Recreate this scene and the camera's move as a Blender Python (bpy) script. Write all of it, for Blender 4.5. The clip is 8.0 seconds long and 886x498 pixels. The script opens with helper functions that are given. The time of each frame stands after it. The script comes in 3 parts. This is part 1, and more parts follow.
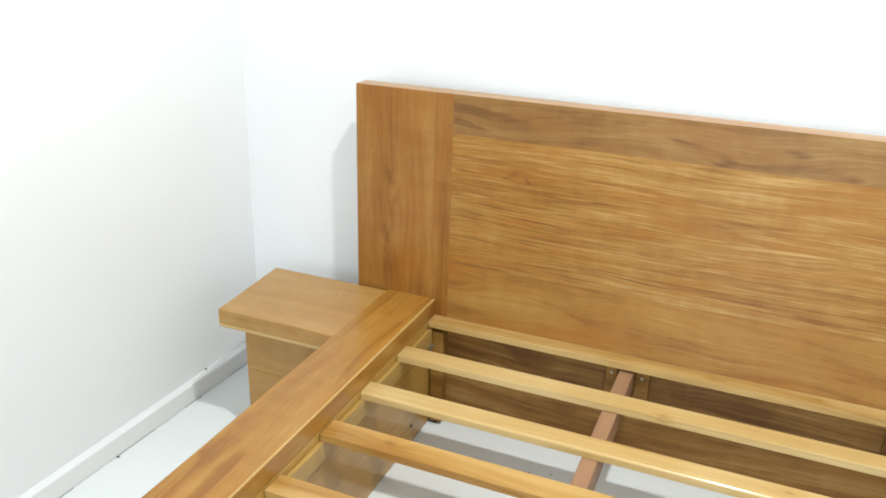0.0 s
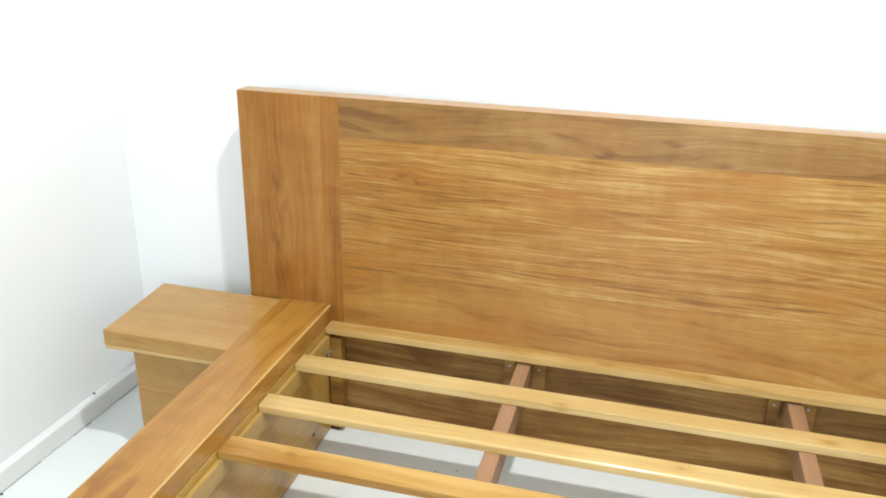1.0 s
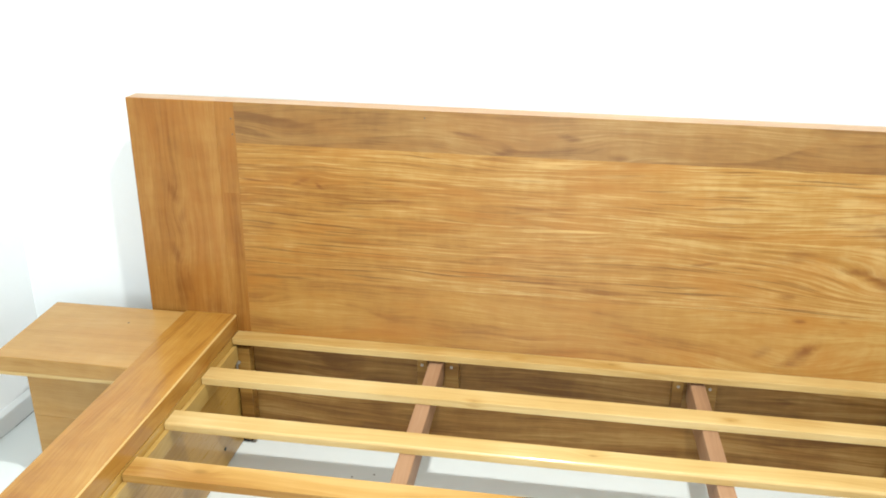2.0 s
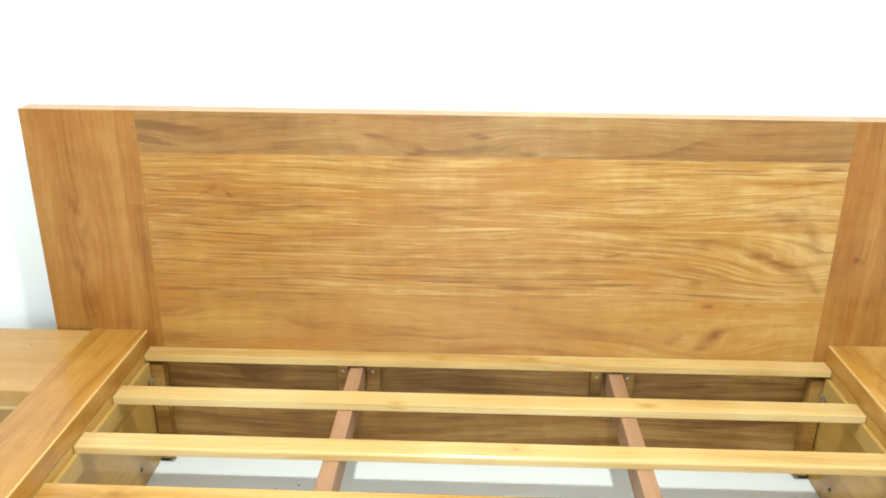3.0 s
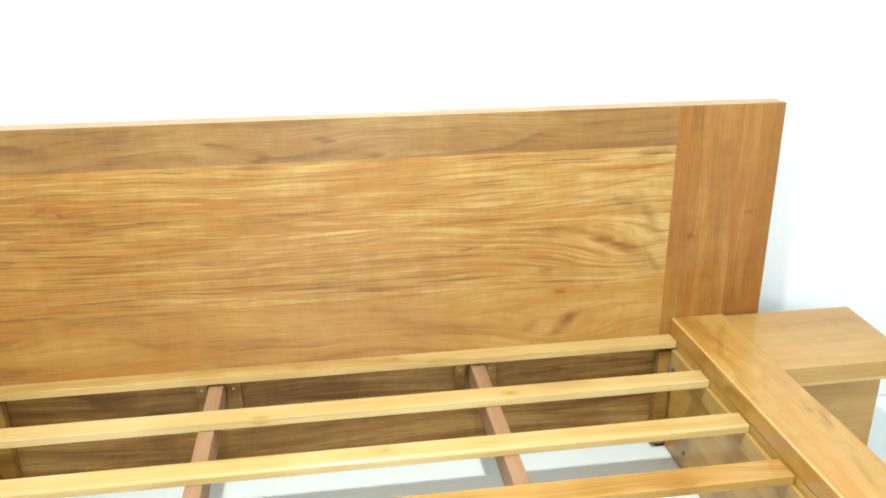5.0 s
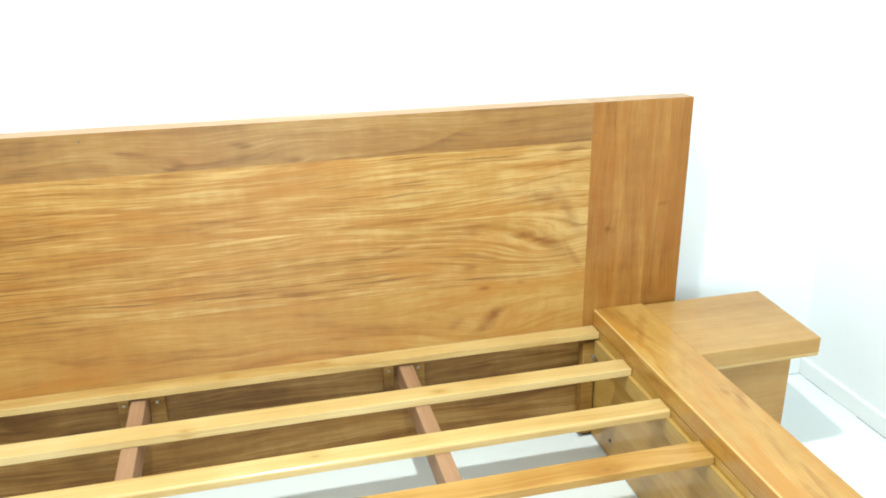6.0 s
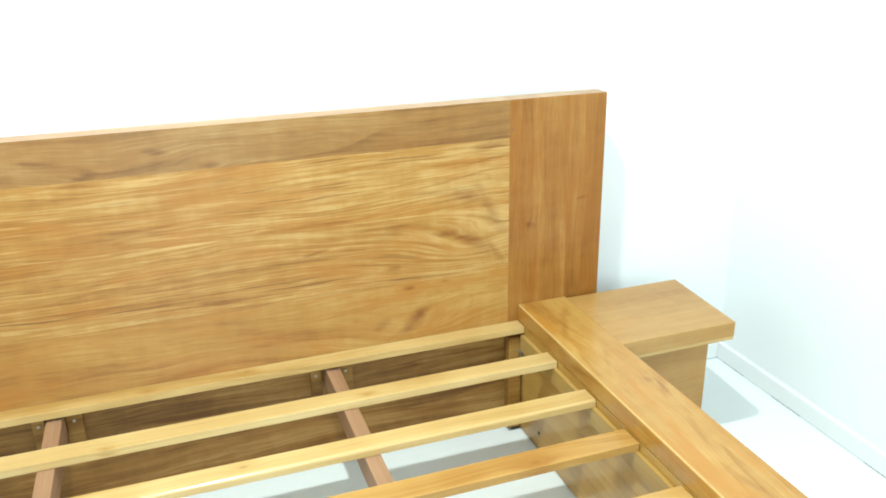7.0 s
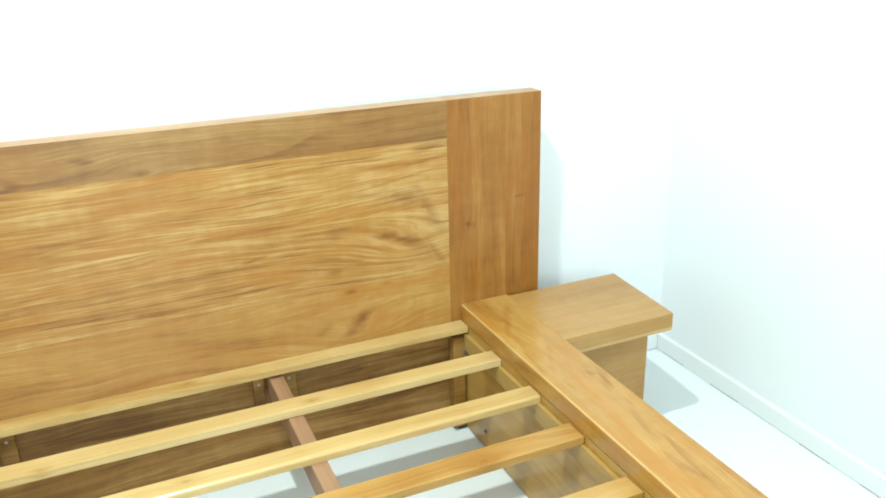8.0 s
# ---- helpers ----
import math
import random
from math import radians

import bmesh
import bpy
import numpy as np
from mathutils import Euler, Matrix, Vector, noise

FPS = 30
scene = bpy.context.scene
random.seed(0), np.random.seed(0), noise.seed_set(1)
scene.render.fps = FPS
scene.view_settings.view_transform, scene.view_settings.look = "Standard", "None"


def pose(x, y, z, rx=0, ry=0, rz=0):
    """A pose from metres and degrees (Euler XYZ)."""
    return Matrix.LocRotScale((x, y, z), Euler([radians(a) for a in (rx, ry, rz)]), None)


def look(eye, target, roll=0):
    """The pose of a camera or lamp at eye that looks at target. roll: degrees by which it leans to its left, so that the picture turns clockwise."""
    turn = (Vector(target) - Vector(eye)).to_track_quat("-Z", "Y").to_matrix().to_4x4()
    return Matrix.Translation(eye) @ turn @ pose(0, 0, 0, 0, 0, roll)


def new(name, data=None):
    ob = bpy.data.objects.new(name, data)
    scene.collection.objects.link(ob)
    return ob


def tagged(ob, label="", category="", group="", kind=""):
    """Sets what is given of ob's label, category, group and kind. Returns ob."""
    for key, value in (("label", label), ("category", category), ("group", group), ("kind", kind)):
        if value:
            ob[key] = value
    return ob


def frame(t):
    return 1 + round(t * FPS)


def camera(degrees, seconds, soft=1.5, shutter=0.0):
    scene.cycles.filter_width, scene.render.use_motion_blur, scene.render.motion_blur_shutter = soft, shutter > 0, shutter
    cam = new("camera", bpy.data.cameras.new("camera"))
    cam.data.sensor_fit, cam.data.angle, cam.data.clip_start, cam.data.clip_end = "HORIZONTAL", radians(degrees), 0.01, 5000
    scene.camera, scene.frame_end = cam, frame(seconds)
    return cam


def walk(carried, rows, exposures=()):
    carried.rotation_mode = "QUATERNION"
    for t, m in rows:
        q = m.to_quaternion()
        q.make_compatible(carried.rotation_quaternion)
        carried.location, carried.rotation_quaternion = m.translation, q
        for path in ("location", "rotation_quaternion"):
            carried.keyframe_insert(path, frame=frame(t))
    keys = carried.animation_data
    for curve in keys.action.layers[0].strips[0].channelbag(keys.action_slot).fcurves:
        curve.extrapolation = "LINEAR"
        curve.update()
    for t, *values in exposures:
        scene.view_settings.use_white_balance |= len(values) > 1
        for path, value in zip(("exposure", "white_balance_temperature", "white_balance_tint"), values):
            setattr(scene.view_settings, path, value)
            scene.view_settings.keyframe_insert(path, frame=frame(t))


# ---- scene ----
cam = camera(57.0, 8.0, soft=1.8)
PATH = [
    (0, (-0.07, -1.699, 1.216), (-0.771, 0.021, 0.473), 1.7),
    (0.5, (-0.064, -1.693, 1.219), (-0.656, 0.068, 0.478), 1.5),
    (1, (-0.057, -1.691, 1.216), (-0.526, 0.11, 0.482), 1.2),
    (1.5, (-0.052, -1.688, 1.214), (-0.416, 0.138, 0.485), 1.1),
    (2, (-0.043, -1.68, 1.217), (-0.304, 0.162, 0.485), 0.8),
    (3.5, (-0.03, -1.679, 1.198), (-0.005, 0.191, 0.49), 0.1),
    (4, (-0.026, -1.677, 1.199), (0.088, 0.189, 0.489), -0.2),
    (4.5, (-0.017, -1.675, 1.197), (0.168, 0.186, 0.488), -0.4),
    (6, (-0.003, -1.682, 1.204), (0.434, 0.135, 0.491), -0.9),
    (6.5, (-0.002, -1.68, 1.206), (0.525, 0.111, 0.488), -0.9),
    (7, (0.004, -1.681, 1.204), (0.614, 0.084, 0.487), -1.1),
    (7.5, (0.009, -1.681, 1.207), (0.682, 0.06, 0.487), -1.4),
    (8, (0.009, -1.679, 1.204), (0.75, 0.034, 0.486), -1.5),
]
walk(cam, [(t, look(eye, target, roll)) for t, eye, target, roll in PATH],
     exposures=[(0.0, -0.40, 6500, 10), (1.5, -0.09, 6500, 8), (3.5, 0.14, 6400, 4),
                (4.5, 0.14, 6350, 3), (6.5, 0.11, 6150, -1), (8.0, -0.04, 6030, -4)])

# ---------------------------------------------------------------- light
world = bpy.data.worlds.new("world")
scene.world = world
world.use_nodes = True
world.node_tree.nodes["Background"].inputs[0].default_value = (0.75, 0.88, 1.0, 1)
world.node_tree.nodes["Background"].inputs[1].default_value = 0.1


def area_lamp(name, place, target, size, watts, colour):
    data = bpy.data.lights.new(name, "AREA")
    data.shape, data.size, data.energy, data.color = "DISK", size, watts, colour
    ob = new(name, data)
    ob.matrix_world = look(place, target)
    return ob


# a small ceiling lamp over the bed
LAMP = (0.0, -0.86, 2.40)
area_lamp("ceiling_light", LAMP, (LAMP[0], LAMP[1] + 0.001, 0), 0.09, 47, (0.98, 1.0, 0.98))
# unseen window behind the camera, added to give soft fill light
WINDOW = (-1.0, 1.0, 0.75, 2.15)
window_fill = area_lamp("window_fill", (0.0, -3.27, 1.45), (0.0, 0.0, 1.15), 1.0, 50, (0.90, 0.97, 1.0))
window_fill.data.shape, window_fill.data.size, window_fill.data.size_y = "RECTANGLE", 1.9, 1.3


# ---------------------------------------------------------------- materials
class Nodes:
    """A short way to write node trees."""

    def __init__(self, name):
        self.mat = bpy.data.materials.new(name)
        self.mat.use_nodes = True
        self.tree = self.mat.node_tree
        self.bsdf = self.tree.nodes["Principled BSDF"]

    def put(self, socket, value):
        if isinstance(value, bpy.types.NodeSocket):
            self.tree.links.new(value, socket)
        else:
            socket.default_value = value

    def math(self, op, a, b=0.0, c=0.0, clamp=False):
        n = self.tree.nodes.new("ShaderNodeMath")
        n.operation, n.use_clamp = op, clamp
        for k, v in enumerate((a, b, c)):
            self.put(n.inputs[k], v)
        return n.outputs[0]

    def vec(self, op, a, b=(0, 0, 0)):
        n = self.tree.nodes.new("ShaderNodeVectorMath")
        n.operation = op
        self.put(n.inputs[0], a)
        if op == "SCALE":
            self.put(n.inputs[3], b)
        else:
            self.put(n.inputs[1], b)
        return n.outputs[1] if op in ("LENGTH", "DISTANCE") else n.outputs[0]

    def noise(self, vector, scale, detail=2.0, rough=0.5, warp=0.0):
        n = self.tree.nodes.new("ShaderNodeTexNoise")
        self.put(n.inputs["Vector"], vector)
        n.inputs["Scale"].default_value, n.inputs["Detail"].default_value = scale, detail
        n.inputs["Roughness"].default_value, n.inputs["Distortion"].default_value = rough, warp
        return n.outputs[0]

    def smooth(self, value, lo, hi, a=0.0, b=1.0):
        n = self.tree.nodes.new("ShaderNodeMapRange")
        n.interpolation_type = "SMOOTHSTEP"
        self.put(n.inputs[0], value)
        for k, v in zip((1, 2, 3, 4), (lo, hi, a, b)):
            n.inputs[k].default_value = v
        return n.outputs[0]

    def mix(self, factor, a, b, blend="MIX"):
        n = self.tree.nodes.new("ShaderNodeMix")
        n.data_type, n.blend_type = "RGBA", blend
        self.put(n.inputs[0], factor)
        self.put(n.inputs[6], a if isinstance(a, bpy.types.NodeSocket) else (*a, 1))
        self.put(n.inputs[7], b if isinstance(b, bpy.types.NodeSocket) else (*b, 1))
        return n.outputs[2]

    def parts(self, v):
        n = self.tree.nodes.new("ShaderNodeSeparateXYZ")
        self.put(n.inputs[0], v)
        return n.outputs

    def join(self, x, y, z):
        n = self.tree.nodes.new("ShaderNodeCombineXYZ")
        for k, v in enumerate((x, y, z)):
            self.put(n.inputs[k], v)
        return n.outputs[0]

    def bump(self, height, strength, distance):
        n = self.tree.nodes.new("ShaderNodeBump")
        n.inputs["Strength"].default_value, n.inputs["Distance"].default_value = strength, distance
        self.put(n.inputs["Height"], height)
        self.put(self.bsdf.inputs["Normal"], n.outputs[0])


def wood(name, axis, dark, mid, pale, rings=26.0, sweep=0.10, ring_amount=0.3, bands=0.35, lines=0.3,
         knots=(), rough=0.36, coat=0.15, spread=0.10, relief=0.12, gloss=0.14, spec=0.32, blot=0.7, level=False):
    """Varnished timber with its grain along an axis. rings: growth lines a metre; sweep: how far they wander, in metres; bands, lines:
    broad and thin streaks; knots: (a, b, radius), on the upright x-z face or, where level, the x-y face."""
    rich = lambda c: tuple(max(0.004, m + (k - m) * 1.04) for m in (0.35 * c[0] + 0.55 * c[1] + 0.1 * c[2],) for k in c)
    dark, mid, pale = rich(dark), rich(mid), rich(pale)
    n = Nodes(name)
    info = n.tree.nodes.new("ShaderNodeObjectInfo")
    tex = n.tree.nodes.new("ShaderNodeTexCoord")
    geo = n.tree.nodes.new("ShaderNodeNewGeometry")
    chance = info.outputs["Random"]
    p = n.vec("ADD", tex.outputs["Object"], n.join(n.math("MULTIPLY", chance, 37.0), n.math("MULTIPLY", chance, 53.0), n.math("MULTIPLY", chance, 71.0)))
    q = n.parts(p)
    long, side, deep = {"X": (q[0], q[2], q[1]), "Y": (q[1], q[0], q[2]), "Z": (q[2], q[0], q[1])}[axis]
    slow = n.join(n.math("MULTIPLY", long, 0.5), n.math("MULTIPLY", side, 2.6), n.math("MULTIPLY", deep, 2.0))
    wander = n.noise(slow, 1.9, 2.0, 0.5)
    ripple = n.noise(n.join(n.math("MULTIPLY", long, 0.6), n.math("MULTIPLY", side, 2.5), deep), 13.0, 2.0, 0.5)
    v = n.math("ADD", side, n.math("MULTIPLY", deep, 0.7))
    v = n.math("ADD", v, n.math("MULTIPLY", wander, sweep * 2.0))
    v = n.math("ADD", v, n.math("MULTIPLY", ripple, 0.007))
    core, halo = 0.0, 0.0
    g = n.parts(geo.outputs["Position"])
    for ka, kb, r in knots:
        da, db = n.math("SUBTRACT", g[0], ka), n.math("SUBTRACT", g[1] if axis == "Y" or level else g[2], kb)
        la, lb = (2.0, 1.0) if axis == "X" else (1.0, 2.0)
        d = n.math("SQRT", n.math("ADD", n.math("POWER", n.math("DIVIDE", da, la), 2.0), n.math("POWER", n.math("DIVIDE", db, lb), 2.0)))
        d = n.math("ADD", d, n.math("MULTIPLY", n.math("SUBTRACT", ripple, 0.5), r * 1.6))
        near = n.math("EXPONENT", n.math("MULTIPLY", n.math("POWER", n.math("DIVIDE", d, r * 1.7), 2.0), -1.0))
        v = n.math("ADD", v, n.math("MULTIPLY", near, r * 1.2))
        core = n.math("MAXIMUM", core, n.smooth(d, r * 0.1, r * 0.75, 1.0, 0.0))
        halo = n.math("MAXIMUM", halo, near)
    warped = lambda a, b: n.join(n.math("MULTIPLY", long, a), n.math("MULTIPLY", v, b), n.math("MULTIPLY", deep, b * 0.3))
    saw = n.math("FRACT", n.math("MULTIPLY", v, rings))
    ring = n.math("MULTIPLY", n.math("POWER", saw, 1.8), n.smooth(saw, 0.88, 1.0, 1.0, 0.0))
    broad = n.noise(warped(0.9, 15.0), 1.0, 2.0, 0.5)
    thin = n.noise(warped(2.8, 150.0), 1.0, 3.0, 0.62)
    fibres = n.noise(warped(11.0, 330.0), 1.0, 3.0, 0.6)
    blotch = n.noise(n.join(n.math("MULTIPLY", long, 1.4), n.math("MULTIPLY", side, 3.0), deep), 2.4, 3.0, 0.55)
    f = n.math("MULTIPLY", n.math("SUBTRACT", ring, 0.25), ring_amount)
    f = n.math("ADD", f, n.math("MULTIPLY", n.math("SUBTRACT", n.smooth(broad, 0.3, 0.7), 0.5), bands))
    f = n.math("ADD", f, n.math("MULTIPLY", n.math("SUBTRACT", n.smooth(thin, 0.3, 0.7), 0.5), lines))
    f = n.math("ADD", f, n.math("MULTIPLY", n.math("SUBTRACT", fibres, 0.5), 0.38))
    f = n.math("ADD", f, n.math("MULTIPLY", n.math("SUBTRACT", blotch, 0.5), blot))
    f = n.math("ADD", f, n.math("MULTIPLY", n.math("SUBTRACT", chance, 0.5), spread * 2.0))
    f = n.math("ADD", n.math("ADD", f, n.math("MULTIPLY", halo, 0.36)), 0.5, clamp=True)
    colour = n.mix(n.smooth(f, 0.45, 1.0), n.mix(n.smooth(f, 0.0, 0.55), pale, mid), dark)
    if knots:
        colour = n.mix(n.math("MULTIPLY", core, 0.45), colour, tuple(c * 0.5 for c in dark))
    n.put(n.bsdf.inputs["Base Color"], colour)
    n.put(n.bsdf.inputs["Roughness"], n.math("ADD", n.math("MULTIPLY", fibres, 0.18), rough - 0.09))
    n.bsdf.inputs["Specular IOR Level"].default_value = spec
    n.bsdf.inputs["Coat Weight"].default_value = coat
    n.bsdf.inputs["Coat Roughness"].default_value = gloss
    n.bump(n.math("ADD", fibres, n.math("MULTIPLY", thin, 0.5)), relief, 0.0015)
    return n.mat


def board(name, dark, mid, pale, streak=0.4, band=0.4, arch=0.2, flame=0.4, pore=0.5, glint=0.5, sweep=0.03, loops=7.0, marks=(), eyes=(),
          upright=False, plane="front", rough=0.62, spec=0.32, coat=0.15, gloss=0.14, sheen=0.0, end_tone=0.0, seed=0.0):
    """Figured varnished timber. plane: front for an upright x-z face, along and across for level faces with the grain
    in y or x. streak, band: thin and broad grain; arch: growth lines; flame: orange figure;
    pore, glint: short dark and pale dashes; end_tone: how much darker the board grows towards one end, a metre; marks:
    soft dark patches (x, z, half length, half height, tilt in degrees, depth);
    eyes: knots that push the grain aside (x, z, radius); on level faces x, z stand for the way along and across the
    grain."""
    n = Nodes(name)
    geo = n.tree.nodes.new("ShaderNodeNewGeometry")
    info = n.tree.nodes.new("ShaderNodeObjectInfo")
    place = geo.outputs["Position"]
    g = n.parts(place)
    if plane != "front":
        place = n.join(g[1], g[2], g[0]) if plane == "along" else n.join(g[0], g[2], g[1])
        g = n.parts(place)
    shift = n.math("ADD", n.math("MULTIPLY", info.outputs["Random"], 9.0), seed)
    long, side = (g[2], g[0]) if upright else (g[0], g[2])
    deep = n.math("ADD", n.math("MULTIPLY", g[1], 3.0), shift)
    at = lambda a, b, v, lift=0.0: n.join(n.math("MULTIPLY", long, a), n.math("MULTIPLY", v, b), n.math("ADD", deep, lift) if lift else deep)

    def oval(x, z, a, b, tilt=0.0):
        """Distance from an oval's middle, one at its rim, and the height within it."""
        m = n.tree.nodes.new("ShaderNodeMapping")
        m.vector_type = "TEXTURE"
        n.put(m.inputs[0], place)
        m.inputs[1].default_value, m.inputs[2].default_value, m.inputs[3].default_value = (x, 0.0, z), (0.0, math.radians(-tilt), 0.0), (a, 1.0, b)
        return n.vec("LENGTH", m.outputs[0]), n.parts(m.outputs[0])[2]

    drift = n.noise(at(1.1, 5.0, side), 1.0, 2.0, 0.5)
    ripple = n.noise(at(5.0, 26.0, side, 3.0), 1.0, 3.0, 0.55)
    v = n.math("ADD", n.math("ADD", side, n.math("MULTIPLY", g[1], 0.8)), n.math("MULTIPLY", n.math("SUBTRACT", drift, 0.5), sweep * 2.0))
    v = n.math("ADD", v, n.math("MULTIPLY", n.math("SUBTRACT", ripple, 0.5), 0.012))
    for x, z, r in eyes:
        d, w = oval(x, z, r * (1.0 if upright else 2.4), r * (2.4 if upright else 1.0))
        near = n.math("EXPONENT", n.math("MULTIPLY", n.math("POWER", d, 2.0), -0.6))
        v = n.math("SUBTRACT", v, n.math("MULTIPLY", n.math("MULTIPLY", near, n.math("SUBTRACT", w, 0.4)), r * 0.8))
    thin = n.noise(at(4.0, 165.0, v), 1.0, 3.0, 0.6)
    hair = n.noise(at(15.0, 340.0, v, 5.0), 1.0, 3.0, 0.62)
    broad = n.noise(at(1.3, 26.0, v, 2.0), 1.0, 3.0, 0.55)
    blotch = n.noise(at(2.6, 6.0, side, 7.0), 1.0, 4.0, 0.6)
    mottle = n.noise(at(24.0, 11.0, v, 1.0), 1.0, 3.0, 0.6)
    growth = n.math("FRACT", n.math("MULTIPLY", n.noise(at(0.9, 8.5, v, 4.0), 1.0, 2.5, 0.5), loops))
    growth = n.math("MULTIPLY", n.math("POWER", growth, 2.2), n.smooth(growth, 0.9, 1.0, 1.0, 0.0))
    growth = n.math("MULTIPLY", growth, n.smooth(n.noise(at(3.0, 9.0, side, 8.0), 1.0, 2.0, 0.5), 0.36, 0.60))
    f = n.math("ADD", n.math("SUBTRACT", 0.46, n.math("MULTIPLY", long, end_tone)), n.math("MULTIPLY", growth, arch))
    for value, lo, hi, amount in ((thin, 0.3, 0.7, streak), (broad, 0.3, 0.7, band), (blotch, 0.25, 0.75, 0.30), (hair, 0.25, 0.75, 0.24), (mottle, 0.25, 0.75, 0.16)):
        f = n.math("ADD", f, n.math("MULTIPLY", n.math("SUBTRACT", n.smooth(value, lo, hi), 0.5), amount))
    colour = n.mix(n.smooth(f, 0.42, 1.0), n.mix(n.smooth(f, 0.0, 0.55), pale, mid), dark)
    curl = n.noise(at(3.6, 17.0, v, 6.0), 1.0, 5.0, 0.62, 0.4)
    colour = n.mix(n.smooth(curl, 0.44, 0.66, 0.0, flame), colour, (mid[0] * 0.98, mid[1] * 0.76, mid[2] * 0.40))
    zone = n.noise(at(2.0, 7.0, side, 11.0), 1.0, 2.0, 0.5)
    dash = n.noise(at(5.0, 190.0, v, 9.0), 1.0, 1.5, 0.45)
    colour = n.mix(n.math("MULTIPLY", n.smooth(dash, 0.58, 0.67, 0.0, pore), n.smooth(zone, 0.38, 0.62)), colour, tuple(c * 0.7 for c in dark))
    gleam = n.noise(at(6.0, 115.0, v, 13.0), 1.0, 2.0, 0.5)
    colour = n.mix(n.math("MULTIPLY", n.smooth(gleam, 0.55, 0.70, 0.0, glint), n.smooth(zone, 0.34, 0.60, 1.0, 0.15)), colour, tuple(min(1.0, c * 1.16) for c in pale))
    stain = 0.0
    ragged = n.noise(at(14.0, 60.0, v, 15.0), 1.0, 4.0, 0.65)
    for x, z, a, b, tilt, depth in marks:
        d, w = oval(x, z, a, b, tilt)
        d = n.math("ADD", d, n.math("MULTIPLY", n.math("SUBTRACT", ragged, 0.5), 2.6))
        stain = n.math("MAXIMUM", stain, n.smooth(d, 0.0, 1.5, min(1.0, depth * 1.3), 0.0))
    if marks:
        stain = n.math("MULTIPLY", stain, n.smooth(thin, 0.30, 0.62, 0.55, 1.0))
        colour = n.mix(stain, colour, tuple(c * k for c, k in zip(dark, (0.78, 0.64, 0.55))))
    n.put(n.bsdf.inputs["Base Color"], colour)
    n.put(n.bsdf.inputs["Roughness"], n.math("ADD", n.math("MULTIPLY", hair, 0.2), rough - 0.1))
    n.bsdf.inputs["Specular IOR Level"].default_value = spec
    n.bsdf.inputs["Coat Weight"].default_value = coat
    n.bsdf.inputs["Coat Roughness"].default_value = gloss
    if sheen:
        n.bsdf.inputs["Anisotropic"].default_value = sheen
        n.put(n.bsdf.inputs["Tangent"], n.join(0.0, 0.0, 1.0))
    n.bump(n.math("ADD", hair, n.math("MULTIPLY", thin, 0.5)), 0.12, 0.0015)
    return n.mat


def plaster(name, colour, grain=0.05, rough=0.7):
    n = Nodes(name)
    tex = n.tree.nodes.new("ShaderNodeTexCoord")
    p = tex.outputs["Object"]
    big = n.noise(p, 1.6, 3.0, 0.55)
    small = n.noise(p, 60.0, 3.0, 0.6)
    f = n.math("ADD", n.smooth(big, 0.3, 0.7, 0.0, 0.7), n.math("MULTIPLY", small, 0.3))
    n.put(n.bsdf.inputs["Base Color"], n.mix(f, tuple(c * (1 - grain) for c in colour), colour))
    n.put(n.bsdf.inputs["Roughness"], n.math("ADD", n.math("MULTIPLY", small, 0.15), rough - 0.08))
    n.bump(small, 0.05, 0.002)
    return n.mat


def plain(name, colour, rough=0.5, metal=0.0):
    n = Nodes(name)
    tex = n.tree.nodes.new("ShaderNodeTexCoord")
    small = n.noise(tex.outputs["Object"], 140.0, 3.0, 0.6)
    n.put(n.bsdf.inputs["Base Color"], n.mix(small, tuple(c * 0.75 for c in colour), colour))
    n.put(n.bsdf.inputs["Roughness"], n.math("ADD", n.math("MULTIPLY", small, 0.2), rough - 0.1))
    n.bsdf.inputs["Metallic"].default_value = metal
    return n.mat


def glossy_floor(name):
    n = Nodes(name)
    tex = n.tree.nodes.new("ShaderNodeTexCoord")
    p = tex.outputs["Object"]
    big, small = n.noise(p, 2.2, 3.0, 0.55), n.noise(p, 38.0, 4.0, 0.62)
    dirt = n.smooth(n.noise(p, 9.0, 5.0, 0.7), 0.62, 0.80, 0.0, 0.25)
    colour = n.mix(big, (0.755, 0.80, 0.80), (0.80, 0.84, 0.84))
    n.put(n.bsdf.inputs["Base Color"], n.mix(dirt, colour, (0.6, 0.62, 0.6)))
    n.put(n.bsdf.inputs["Roughness"], n.math("ADD", n.math("MULTIPLY", small, 0.14), 0.30))
    n.bump(small, 0.04, 0.002)
    return n.mat


WALL = plaster("white_wall_paint", (0.85, 0.87, 0.88))
CEILING = plaster("white_ceiling_paint", (0.84, 0.85, 0.85))
TRIM = plaster("white_trim_paint", (0.82, 0.83, 0.83), 0.04, 0.35)
FLOOR = glossy_floor("white_floor_tile")
GAP = plain("grey_joint", (0.45, 0.46, 0.45), 0.8)
SMUDGE = plain("dark_smudge", (0.10, 0.10, 0.09), 0.9)
STEEL = plain("zinc_steel", (0.50, 0.46, 0.40), 0.42, 0.85)
RUBBER = plain("black_rubber", (0.02, 0.02, 0.02), 0.6)

